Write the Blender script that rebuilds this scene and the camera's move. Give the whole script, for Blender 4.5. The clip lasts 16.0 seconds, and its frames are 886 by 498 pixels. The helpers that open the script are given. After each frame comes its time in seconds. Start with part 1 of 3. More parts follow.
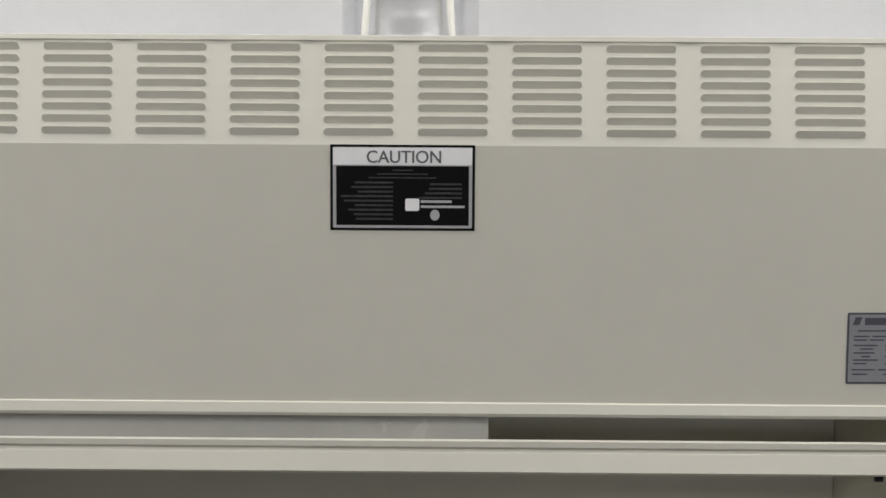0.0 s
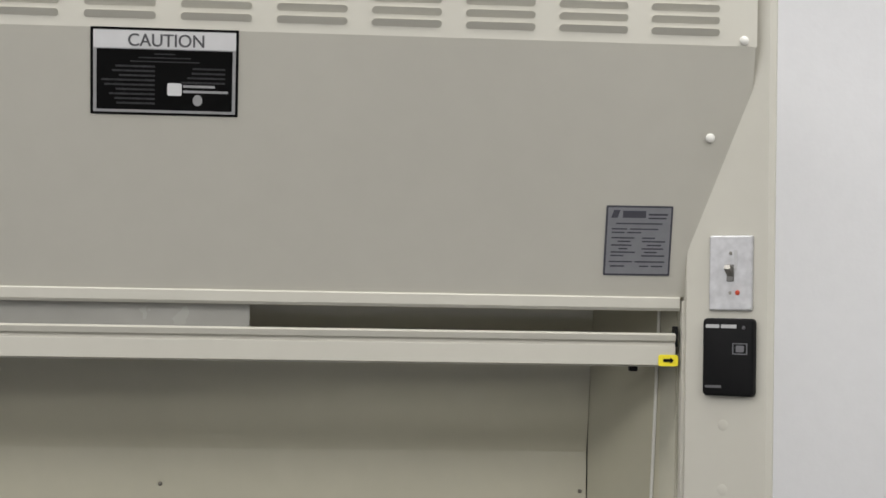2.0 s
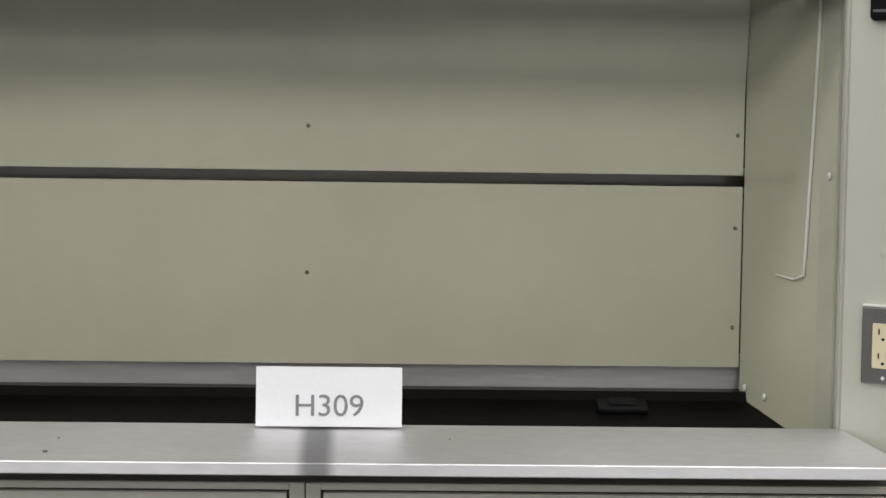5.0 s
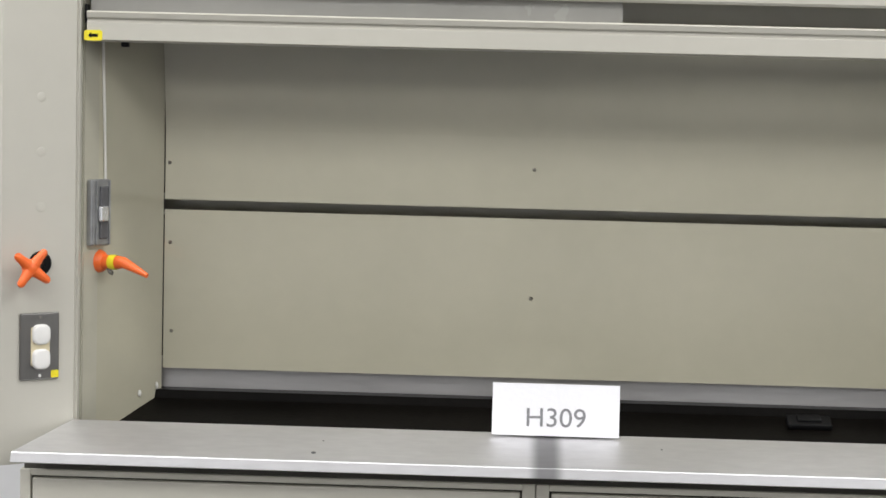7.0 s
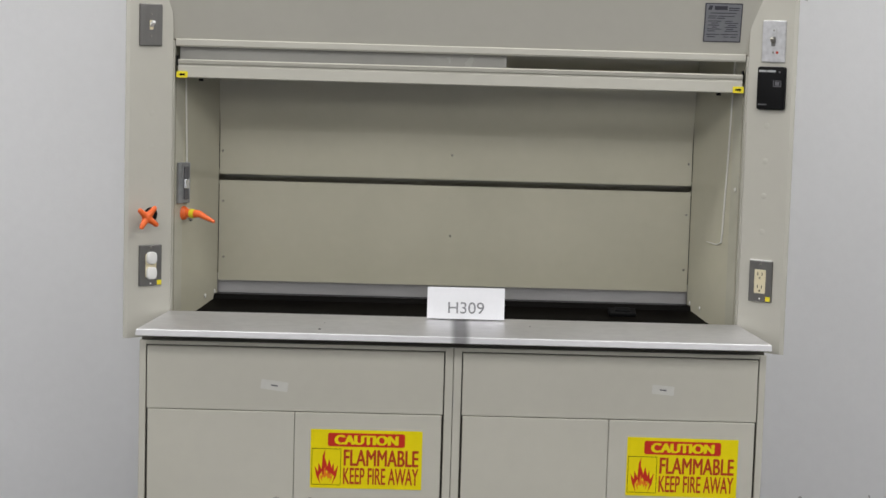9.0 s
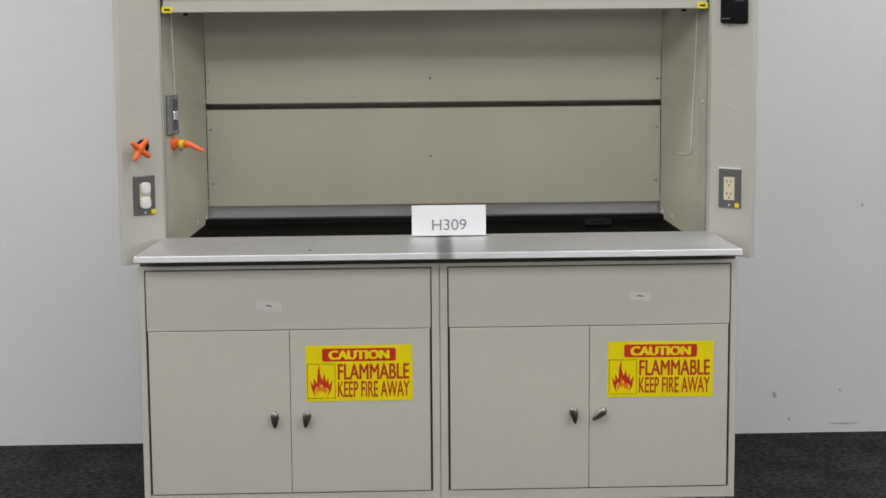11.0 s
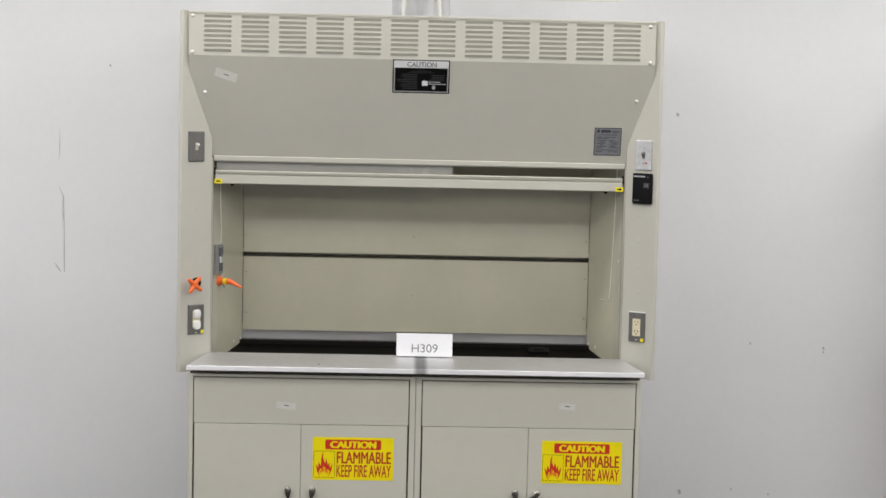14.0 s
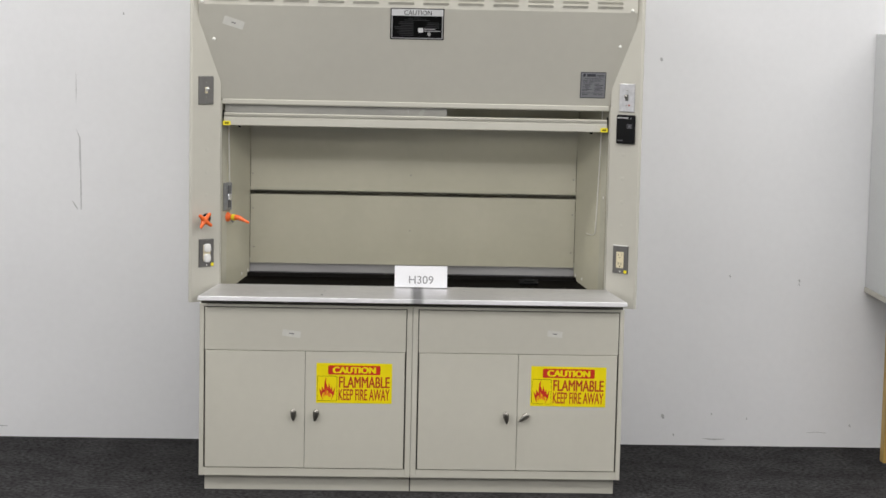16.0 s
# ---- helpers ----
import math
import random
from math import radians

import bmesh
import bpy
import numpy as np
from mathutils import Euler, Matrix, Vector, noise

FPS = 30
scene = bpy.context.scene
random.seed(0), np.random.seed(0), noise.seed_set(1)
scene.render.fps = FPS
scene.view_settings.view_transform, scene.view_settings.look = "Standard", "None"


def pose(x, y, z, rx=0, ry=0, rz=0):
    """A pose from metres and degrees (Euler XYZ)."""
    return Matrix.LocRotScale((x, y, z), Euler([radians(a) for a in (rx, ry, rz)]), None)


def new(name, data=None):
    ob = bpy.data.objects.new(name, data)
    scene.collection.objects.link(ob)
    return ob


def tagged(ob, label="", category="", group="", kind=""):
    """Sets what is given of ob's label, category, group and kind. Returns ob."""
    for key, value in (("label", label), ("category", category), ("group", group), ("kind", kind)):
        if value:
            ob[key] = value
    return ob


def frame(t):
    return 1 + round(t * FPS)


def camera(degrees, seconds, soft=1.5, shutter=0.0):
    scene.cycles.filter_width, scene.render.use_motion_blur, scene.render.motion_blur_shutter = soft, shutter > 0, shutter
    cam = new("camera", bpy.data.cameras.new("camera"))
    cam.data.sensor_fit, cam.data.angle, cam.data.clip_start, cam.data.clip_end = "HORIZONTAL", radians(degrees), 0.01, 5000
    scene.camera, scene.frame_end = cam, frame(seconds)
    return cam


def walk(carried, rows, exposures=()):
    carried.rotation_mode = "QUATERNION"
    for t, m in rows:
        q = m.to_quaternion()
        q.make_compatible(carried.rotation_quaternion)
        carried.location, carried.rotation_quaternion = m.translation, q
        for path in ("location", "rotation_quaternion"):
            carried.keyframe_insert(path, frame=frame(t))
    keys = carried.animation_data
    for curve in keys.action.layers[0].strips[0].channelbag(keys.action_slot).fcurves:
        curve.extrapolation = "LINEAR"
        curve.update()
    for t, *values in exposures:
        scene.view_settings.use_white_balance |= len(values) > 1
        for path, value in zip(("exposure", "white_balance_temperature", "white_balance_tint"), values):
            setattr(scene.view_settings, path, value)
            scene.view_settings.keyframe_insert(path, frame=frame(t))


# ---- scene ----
cam = camera(26.0, 16.0, soft=1.55)
# seconds, x, y, z, yaw, pitch, roll
ROWS = [
    (0.0, 0.082, -2.833, 1.574, 0.53, 5.17, 0.43),
    (0.5, 0.085, -2.838, 1.583, -2.06, 5.05, 0.61),
    (1.0, 0.104, -2.834, 1.599, -4.15, 4.79, 0.77),
    (1.5, 0.092, -2.821, 1.536, -5.88, 5.37, 0.36),
    (2.0, 0.129, -2.832, 1.584, -5.66, 1.73, 0.96),
    (2.5, 0.188, -2.817, 1.522, -5.01, 0.24, 1.11),
    (3.0, 0.201, -2.804, 1.473, -4.78, -1.52, 1.20),
    (3.5, 0.215, -2.807, 1.387, -4.68, -2.41, 1.44),
    (4.0, 0.223, -2.782, 1.329, -4.21, -3.53, 1.41),
    (4.5, 0.150, -2.761, 1.320, -3.54, -4.13, 1.00),
    (5.0, 0.115, -2.752, 1.313, -1.67, -4.06, 0.78),
    (5.2, 0.091, -2.745, 1.313, -1.28, -4.04, 0.82),
    (7.3, -0.086, -3.413, 1.436, 1.97, -4.47, 1.46),
    (7.5, -0.105, -3.617, 1.452, 1.12, -4.33, 1.57),
    (8.0, -0.156, -4.059, 1.513, -0.85, -4.81, 1.72),
    (8.5, -0.117, -4.614, 1.579, -1.02, -5.31, 1.46),
    (9.0, -0.141, -5.248, 1.611, -1.12, -6.10, 1.63),
    (9.2, -0.128, -5.312, 1.614, -1.03, -6.90, 1.97),
    (11.3, -0.192, -5.485, 1.675, -2.09, -8.71, -0.58),
    (11.5, -0.195, -5.493, 1.692, -2.18, -8.01, 0.49),
    (12.0, -0.194, -5.594, 1.768, -2.18, -6.10, 1.36),
    (12.5, -0.174, -5.976, 1.872, -1.96, -4.56, 1.29),
    (13.0, -0.199, -6.386, 1.897, -2.32, -3.82, 1.18),
    (13.5, -0.198, -6.860, 1.894, -2.29, -4.16, 1.60),
    (14.0, -0.197, -7.283, 1.875, -2.27, -4.74, 1.31),
    (14.5, -0.197, -7.643, 1.892, -2.16, -5.33, 1.01),
    (15.0, -0.189, -7.799, 1.892, -2.16, -5.68, 1.06),
    (15.5, -0.188, -7.791, 1.882, -2.23, -6.06, 1.29),
    (16.0, -0.177, -7.760, 1.888, -2.17, -6.41, 1.22),
]

EXPOSURES = [(0, -0.35, 6500, 10), (1, -0.35, 6500, 10), (2, -0.32, 6500, 10), (3.5, -0.28, 6500, 10), (4.5, -0.42, 6500, 10), (5.2, -0.37, 6460, 10), (7.5, -0.05, 6400, 10), (8, -0.23, 6400, 10), (8.5, -0.27, 6400, 10), (9, -0.46, 6400, 10), (11.5, -0.47, 6400, 10), (12, -0.51, 6400, 10), (12.5, -0.42, 6400, 10), (13, -0.42, 6430, 10), (14, -0.29, 6500, 10), (15, -0.29, 6500, 10), (16, -0.26, 6500, 10)]
walk(cam, [(t, pose(x, y, z, 90 + pitch, 0, yaw) @ pose(0, 0, 0, 0, 0, roll)) for t, x, y, z, yaw, pitch, roll in ROWS], EXPOSURES)

# ---- light ----
world = bpy.data.worlds.new("room_air")
scene.world = world
world.use_nodes = True
world.node_tree.nodes["Background"].inputs[0].default_value = (0.9, 0.95, 1.0, 1)
world.node_tree.nodes["Background"].inputs[1].default_value = 0.05


def ceiling_lamp(x, y, sx, sy, watts):
    d = bpy.data.lights.new("ceiling_lamp", "AREA")
    d.shape, d.size, d.size_y, d.energy, d.color = "RECTANGLE", sx, sy, watts, (1.0, 0.985, 0.968)
    ob = new("ceiling_lamp", d)
    ob.location = (x, y, 3.12)
    return ob


ceiling_lamp(-1.9, -0.45, 3.4, 0.3, 41)
ceiling_lamp(1.9, -0.45, 3.4, 0.3, 41)
ceiling_lamp(-1.9, -2.2, 3.0, 1.2, 72)
ceiling_lamp(2.1, -2.2, 3.0, 1.2, 72)
ceiling_lamp(-1.9, -5.4, 3.0, 2.4, 108)
ceiling_lamp(2.3, -5.4, 3.0, 2.4, 108)




# ---- materials ----
def paint(name, color, rough=0.5, metal=0.0, grain=40.0, grain_amount=0.04, stain=1.2, stain_amount=0.06, bump=0.02, bump_scale=300.0, stretch=(1, 1, 1), spec=0.5, transmission=0.0, emit=None):
    """A surface with two scales of colour variation, uneven gloss and fine relief."""
    m = bpy.data.materials.new(name)
    m.use_nodes = True
    nt = m.node_tree
    b = nt.nodes["Principled BSDF"]
    link, node = nt.links.new, nt.nodes.new
    tex = node("ShaderNodeTexCoord")
    mp = node("ShaderNodeMapping")
    mp.inputs["Scale"].default_value = stretch
    link(tex.outputs["Object"], mp.inputs["Vector"])
    n1, n2, n3 = node("ShaderNodeTexNoise"), node("ShaderNodeTexNoise"), node("ShaderNodeTexNoise")
    for n, s, d in ((n1, grain, 3), (n2, stain, 5), (n3, bump_scale, 2)):
        n.inputs["Scale"].default_value, n.inputs["Detail"].default_value = s, d
        link(mp.outputs["Vector"], n.inputs["Vector"])
    mixes = []
    last = None
    for n, amount in ((n1, grain_amount), (n2, stain_amount)):
        r = node("ShaderNodeMapRange")
        r.inputs["From Min"].default_value, r.inputs["From Max"].default_value = 0.3, 0.7
        r.inputs["To Min"].default_value, r.inputs["To Max"].default_value = 1 - amount, 1 + amount
        link(n.outputs["Fac"], r.inputs["Value"])
        if last is None:
            last = r
        else:
            mul = node("ShaderNodeMath")
            mul.operation = "MULTIPLY"
            link(last.outputs[0], mul.inputs[0])
            link(r.outputs[0], mul.inputs[1])
            last = mul
    tint = node("ShaderNodeVectorMath")
    tint.operation = "SCALE"
    tint.inputs[0].default_value = color
    link(last.outputs[0], tint.inputs["Scale"])
    link(tint.outputs[0], b.inputs["Base Color"])
    rr = node("ShaderNodeMapRange")
    rr.inputs["To Min"].default_value, rr.inputs["To Max"].default_value = max(rough - 0.08, 0.02), min(rough + 0.08, 1)
    link(n2.outputs["Fac"], rr.inputs["Value"])
    link(rr.outputs[0], b.inputs["Roughness"])
    b.inputs["Metallic"].default_value = metal
    b.inputs["Specular IOR Level"].default_value = spec
    b.inputs["Transmission Weight"].default_value = transmission
    if bump:
        bp = node("ShaderNodeBump")
        bp.inputs["Strength"].default_value, bp.inputs["Distance"].default_value = bump, 0.01
        link(n3.outputs["Fac"], bp.inputs["Height"])
        link(bp.outputs[0], b.inputs["Normal"])
    return m


def carpet_material():
    m = paint("grey_carpet", (0.042, 0.041, 0.042), 0.95, grain=55, grain_amount=0.7, stain=6, stain_amount=0.32, bump=0.9, bump_scale=260, spec=0.1)
    return m


STEEL_PAINT = paint("beige_painted_steel", (0.520, 0.504, 0.440), 0.42, grain=25, grain_amount=0.012, stain=1.7, stain_amount=0.03, bump=0.03, bump_scale=700)
LINER_PAINT = paint("beige_liner", (0.475, 0.453, 0.347), 0.10, grain=25, grain_amount=0.015, stain=3.0, stain_amount=0.05, bump=0.012, bump_scale=400, spec=0.75)
TRACK_PAINT = paint("grey_glossy_track", (0.43, 0.415, 0.335), 0.16, grain=25, grain_amount=0.03, stain=4.0, stain_amount=0.08, bump=0.02, bump_scale=400)
CABINET_PAINT = paint("beige_cabinet_paint", (0.575, 0.556, 0.480), 0.45, grain=25, grain_amount=0.012, stain=1.3, stain_amount=0.035, bump=0.03, bump_scale=600)
# Dark tone puts the shade of narrow recesses into the colour.
GAP_SHADE = paint("gap_shade", (0.09, 0.085, 0.072), 0.9, bump=0)
WALL_PAINT = paint("white_wall_paint", (0.83, 0.832, 0.842), 0.85, grain=30, grain_amount=0.01, stain=1.1, stain_amount=0.035, bump=0.03, bump_scale=90, spec=0.2)
CARPET = carpet_material()


def sill_material():
    """Brushed stainless with a dark reflection painted as a soft band near the middle."""
    m = paint("sill_stainless", (0.72, 0.715, 0.72), 0.50, metal=1.0, grain=90, grain_amount=0.035, stain=7, stain_amount=0.07, bump=0.012, bump_scale=260, stretch=(0.3, 1, 1))
    nt = m.node_tree
    b = nt.nodes["Principled BSDF"]
    old = b.inputs["Base Color"].links[0].from_socket
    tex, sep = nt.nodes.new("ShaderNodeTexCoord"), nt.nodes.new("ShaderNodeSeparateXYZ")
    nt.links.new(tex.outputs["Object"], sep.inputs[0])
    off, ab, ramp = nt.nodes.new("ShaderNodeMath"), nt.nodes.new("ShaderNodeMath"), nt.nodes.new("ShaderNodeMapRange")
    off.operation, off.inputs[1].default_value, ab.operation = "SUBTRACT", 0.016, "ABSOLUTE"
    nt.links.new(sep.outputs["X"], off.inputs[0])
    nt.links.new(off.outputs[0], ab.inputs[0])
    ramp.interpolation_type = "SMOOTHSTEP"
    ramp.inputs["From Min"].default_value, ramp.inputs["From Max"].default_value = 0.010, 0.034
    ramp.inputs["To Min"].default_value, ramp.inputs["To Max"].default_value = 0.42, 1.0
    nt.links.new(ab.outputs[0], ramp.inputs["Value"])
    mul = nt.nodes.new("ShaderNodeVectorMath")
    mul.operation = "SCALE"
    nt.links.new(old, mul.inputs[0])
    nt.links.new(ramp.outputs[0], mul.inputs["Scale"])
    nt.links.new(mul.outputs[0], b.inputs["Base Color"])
    return m


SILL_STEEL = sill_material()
PLATE_STEEL = paint("dull_steel_plate", (0.19, 0.185, 0.175), 0.38, metal=0.75, grain=90, grain_amount=0.06, bump=0.02, stretch=(1, 1, 0.1))
GALVANISED = paint("galvanised_steel", (0.72, 0.725, 0.74), 0.24, metal=0.8, grain=18, grain_amount=0.10, stain=6, stain_amount=0.10, bump=0.03, bump_scale=60)
FOIL = paint("crumpled_foil", (0.36, 0.36, 0.37), 0.4, metal=1.0, grain=30, grain_amount=0.2, bump=0.4, bump_scale=60)
DULL_STAINLESS = paint("dull_stainless", (0.52, 0.51, 0.50), 0.42, metal=1.0, grain=60, grain_amount=0.06, stain=5, stain_amount=0.18, bump=0.04, bump_scale=160, stretch=(0.15, 1, 1))
BLACK_RESIN = paint("black_resin", (0.004, 0.0034, 0.0028), 0.45, grain=60, grain_amount=0.2, stain=6, stain_amount=0.3, bump=0.05, bump_scale=200, spec=0.07)
BLACK_PLASTIC = paint("black_plastic", (0.006, 0.006, 0.0065), 0.42, grain=80, grain_amount=0.1, bump=0.03, spec=0.12)
CAP_PLASTIC = paint("cream_cap_plastic", (0.70, 0.69, 0.64), 0.4, grain=60, grain_amount=0.02, bump=0.01)
WHITE_PLASTIC = paint("white_plastic", (0.82, 0.81, 0.78), 0.35, grain=60, grain_amount=0.01, bump=0.01)
IVORY = paint("ivory_plastic", (0.74, 0.66, 0.45), 0.35, grain=60, grain_amount=0.02, bump=0.01)
DEVICE_STEEL = paint("device_steel", (0.34, 0.345, 0.35), 0.36, metal=0.6, grain=70, grain_amount=0.10, stain=14, stain_amount=0.15, bump=0.02)
BRIGHT_STEEL = paint("white_faced_plate", (0.55, 0.55, 0.56), 0.35, metal=0.4, grain=70, grain_amount=0.12, bump=0.02)
ORANGE = paint("orange_plastic", (0.90, 0.16, 0.03), 0.35, grain=60, grain_amount=0.05, bump=0.02)
YELLOW = paint("yellow_vinyl", (0.85, 0.72, 0.02), 0.45, grain=60, grain_amount=0.03, bump=0.01)
SIGN_YELLOW = paint("sign_yellow", (0.90, 0.74, 0.0), 0.35, grain=40, grain_amount=0.02, stain=9, stain_amount=0.03, bump=0.01)
SIGN_RED = paint("sign_red", (0.60, 0.03, 0.015), 0.35, grain=60, grain_amount=0.03, bump=0)
SIGN_DARK_RED = paint("sign_dark_red_ink", (0.47, 0.045, 0.012), 0.4, grain=60, grain_amount=0.05, bump=0)
SIGN_ORANGE = paint("sign_orange_ink", (0.85, 0.25, 0.01), 0.4, grain=60, grain_amount=0.05, bump=0)
BLACK_INK = paint("black_ink", (0.005, 0.005, 0.005), 0.4, grain=60, grain_amount=0.1, bump=0, spec=0.12)
GREY_INK = paint("grey_ink", (0.10, 0.10, 0.105), 0.5, grain=60, grain_amount=0.1, bump=0)
DIM_INK = paint("faded_print", (0.032, 0.032, 0.034), 0.5, grain=90, grain_amount=0.3, bump=0)
DISPLAY_GREY = paint("display_grey", (0.14, 0.14, 0.15), 0.5, grain=90, grain_amount=0.1, bump=0)
PRINT_GREY = paint("printer_grey", (0.23, 0.23, 0.24), 0.6, grain=90, grain_amount=0.1, bump=0)
LABEL_SILVER = paint("silver_label", (0.50, 0.50, 0.50), 0.35, metal=0.4, grain=60, grain_amount=0.05, bump=0)
LABEL_WHITE = paint("label_white", (0.74, 0.74, 0.74), 0.4, grain=60, grain_amount=0.02, bump=0)
NAMEPLATE_GREY = paint("nameplate_grey", (0.36, 0.365, 0.385), 0.35, metal=0.5, grain=60, grain_amount=0.05, bump=0)
NAMEPLATE_INK = paint("nameplate_ink", (0.07, 0.07, 0.085), 0.4, grain=60, grain_amount=0.1, bump=0)
PAPER = paint("white_paper", (0.86, 0.86, 0.88), 0.8, grain=90, grain_amount=0.01, stain=7, stain_amount=0.02, bump=0.04, bump_scale=120, spec=0.2)
TAPE = paint("clear_tape", (0.68, 0.67, 0.62), 0.18, grain=60, grain_amount=0.03, bump=0.02)
KNOB_METAL = paint("aged_nickel", (0.31, 0.295, 0.265), 0.35, metal=1.0, grain=120, grain_amount=0.15, bump=0.05)
# Opaque grey stands in for the pale room mirrored in the glass.
REFLECTION_GLASS = paint("reflection_glass", (0.33, 0.325, 0.30), 0.25, grain=12, grain_amount=0.05, stain=5, stain_amount=0.06, bump=0)
GREY_LAMINATE = paint("grey_laminate", (0.68, 0.69, 0.69), 0.5, grain=50, grain_amount=0.02, stain=1.5, stain_amount=0.03, bump=0.03)
WOOD = paint("yellow_pine", (0.55, 0.36, 0.10), 0.5, grain=9, grain_amount=0.15, stain=3, stain_amount=0.12, bump=0.06, stretch=(6, 6, 0.5))
RAIL_GREY = paint("brownish_grey_rail", (0.34, 0.33, 0.30), 0.4, metal=0.3, grain=60, grain_amount=0.05, bump=0.01)
SCUFF = paint("grey_scuff", (0.50, 0.50, 0.50), 0.8, grain=200, grain_amount=0.3, bump=0)
FOAM = paint("pale_flexible_duct", (0.75, 0.75, 0.76), 0.5, grain=30, grain_amount=0.05, bump=0.15, bump_scale=40)


# ---- mesh helpers ----
def box(bm, x0, x1, y0, y1, z0, z1, bevel=0.0, seg=2):
    r = bmesh.ops.create_cube(bm, size=1)
    vs = r["verts"]
    bmesh.ops.scale(bm, vec=(abs(x1 - x0), abs(y1 - y0), abs(z1 - z0)), verts=vs)
    bmesh.ops.translate(bm, vec=((x0 + x1) / 2, (y0 + y1) / 2, (z0 + z1) / 2), verts=vs)
    if bevel:
        es = list({e for v in vs for e in v.link_edges})
        bmesh.ops.bevel(bm, geom=es, offset=bevel, segments=seg, profile=0.5, affect="EDGES")
    return bm


def boxed(*a, **k):
    return box(bmesh.new(), *a, **k)


def solid(points, p0, p1, place):
    """A prism: a polygon of 2D points, swept from p0 to p1; place(a, b, s) gives the 3D point."""
    bm = bmesh.new()
    lo = [bm.verts.new(place(a, b, p0)) for a, b in points]
    hi = [bm.verts.new(place(a, b, p1)) for a, b in points]
    bm.faces.new(lo)
    bm.faces.new(hi[::-1])
    n = len(points)
    for i in range(n):
        bm.faces.new((lo[i], hi[i], hi[(i + 1) % n], lo[(i + 1) % n]))
    bmesh.ops.recalc_face_normals(bm, faces=bm.faces)
    return bm


def along_x(points, x0, x1):
    return solid(points, x0, x1, lambda a, b, s: (s, a, b))


def along_z(points, z0, z1):
    return solid(points, z0, z1, lambda a, b, s: (a, b, s))


def along_y(points, y0, y1):
    return solid(points, y0, y1, lambda a, b, s: (a, s, b))


def lathe(profile, seg=24, bm=None, m=None):
    """A turned shape round z from (radius, z) pairs."""
    bm = bm or bmesh.new()
    m = m or Matrix()
    rings = []
    for r, z in profile:
        if r < 1e-6:
            rings.append([bm.verts.new(m @ Vector((0, 0, z)))])
        else:
            rings.append([bm.verts.new(m @ Vector((r * math.cos(2 * math.pi * i / seg), r * math.sin(2 * math.pi * i / seg), z))) for i in range(seg)])
    for a, b in zip(rings, rings[1:]):
        for i in range(seg):
            j = (i + 1) % seg
            q = [a[i % len(a)], a[j % len(a)], b[j % len(b)], b[i % len(b)]]
            q = [v for k, v in enumerate(q) if v not in q[:k]]
            if len(q) > 2:
                bm.faces.new(q)
    bmesh.ops.recalc_face_normals(bm, faces=bm.faces)
    return bm


def tube(points, radius, seg=10):
    """A round bar through points; radius a number or one for each point."""
    bm = bmesh.new()
    rings = []
    pts = [Vector(p) for p in points]
    for i, p in enumerate(pts):
        d = (pts[min(i + 1, len(pts) - 1)] - pts[max(i - 1, 0)]).normalized()
        q = d.to_track_quat("Z", "Y").to_matrix()
        r = radius[i] if isinstance(radius, (list, tuple)) else radius
        rings.append([bm.verts.new(p + q @ Vector((r * math.cos(2 * math.pi * k / seg), r * math.sin(2 * math.pi * k / seg), 0))) for k in range(seg)])
    for a, b in zip(rings, rings[1:]):
        for k in range(seg):
            bm.faces.new((a[k], a[(k + 1) % seg], b[(k + 1) % seg], b[k]))
    bm.faces.new(rings[0][::-1])
    bm.faces.new(rings[-1])
    bmesh.ops.recalc_face_normals(bm, faces=bm.faces)
    return bm


def mesh_of(name, bm, material, smooth=False):
    me = bpy.data.meshes.new(name)
    if smooth:
        for f in bm.faces:
            f.smooth = True
    bm.to_mesh(me)
    bm.free()
    me.materials.append(material)
    if smooth:
        me.set_sharp_from_angle(angle=radians(40))
    return me


def part(name, bm, material, parent=None, label="", at=None, smooth=False):
    ob = new(name, mesh_of(name, bm, material, smooth))
    if parent is not None:
        ob.parent = parent
    if at is not None:
        ob.matrix_basis = at
    if label:
        ob["label"] = label
    return ob


def thing(name, label, category, at=None, group="", kind=""):
    ob = new(name)
    ob.empty_display_size = 0.05
    if at is not None:
        ob.matrix_basis = at
    return tagged(ob, label, category, group, kind)


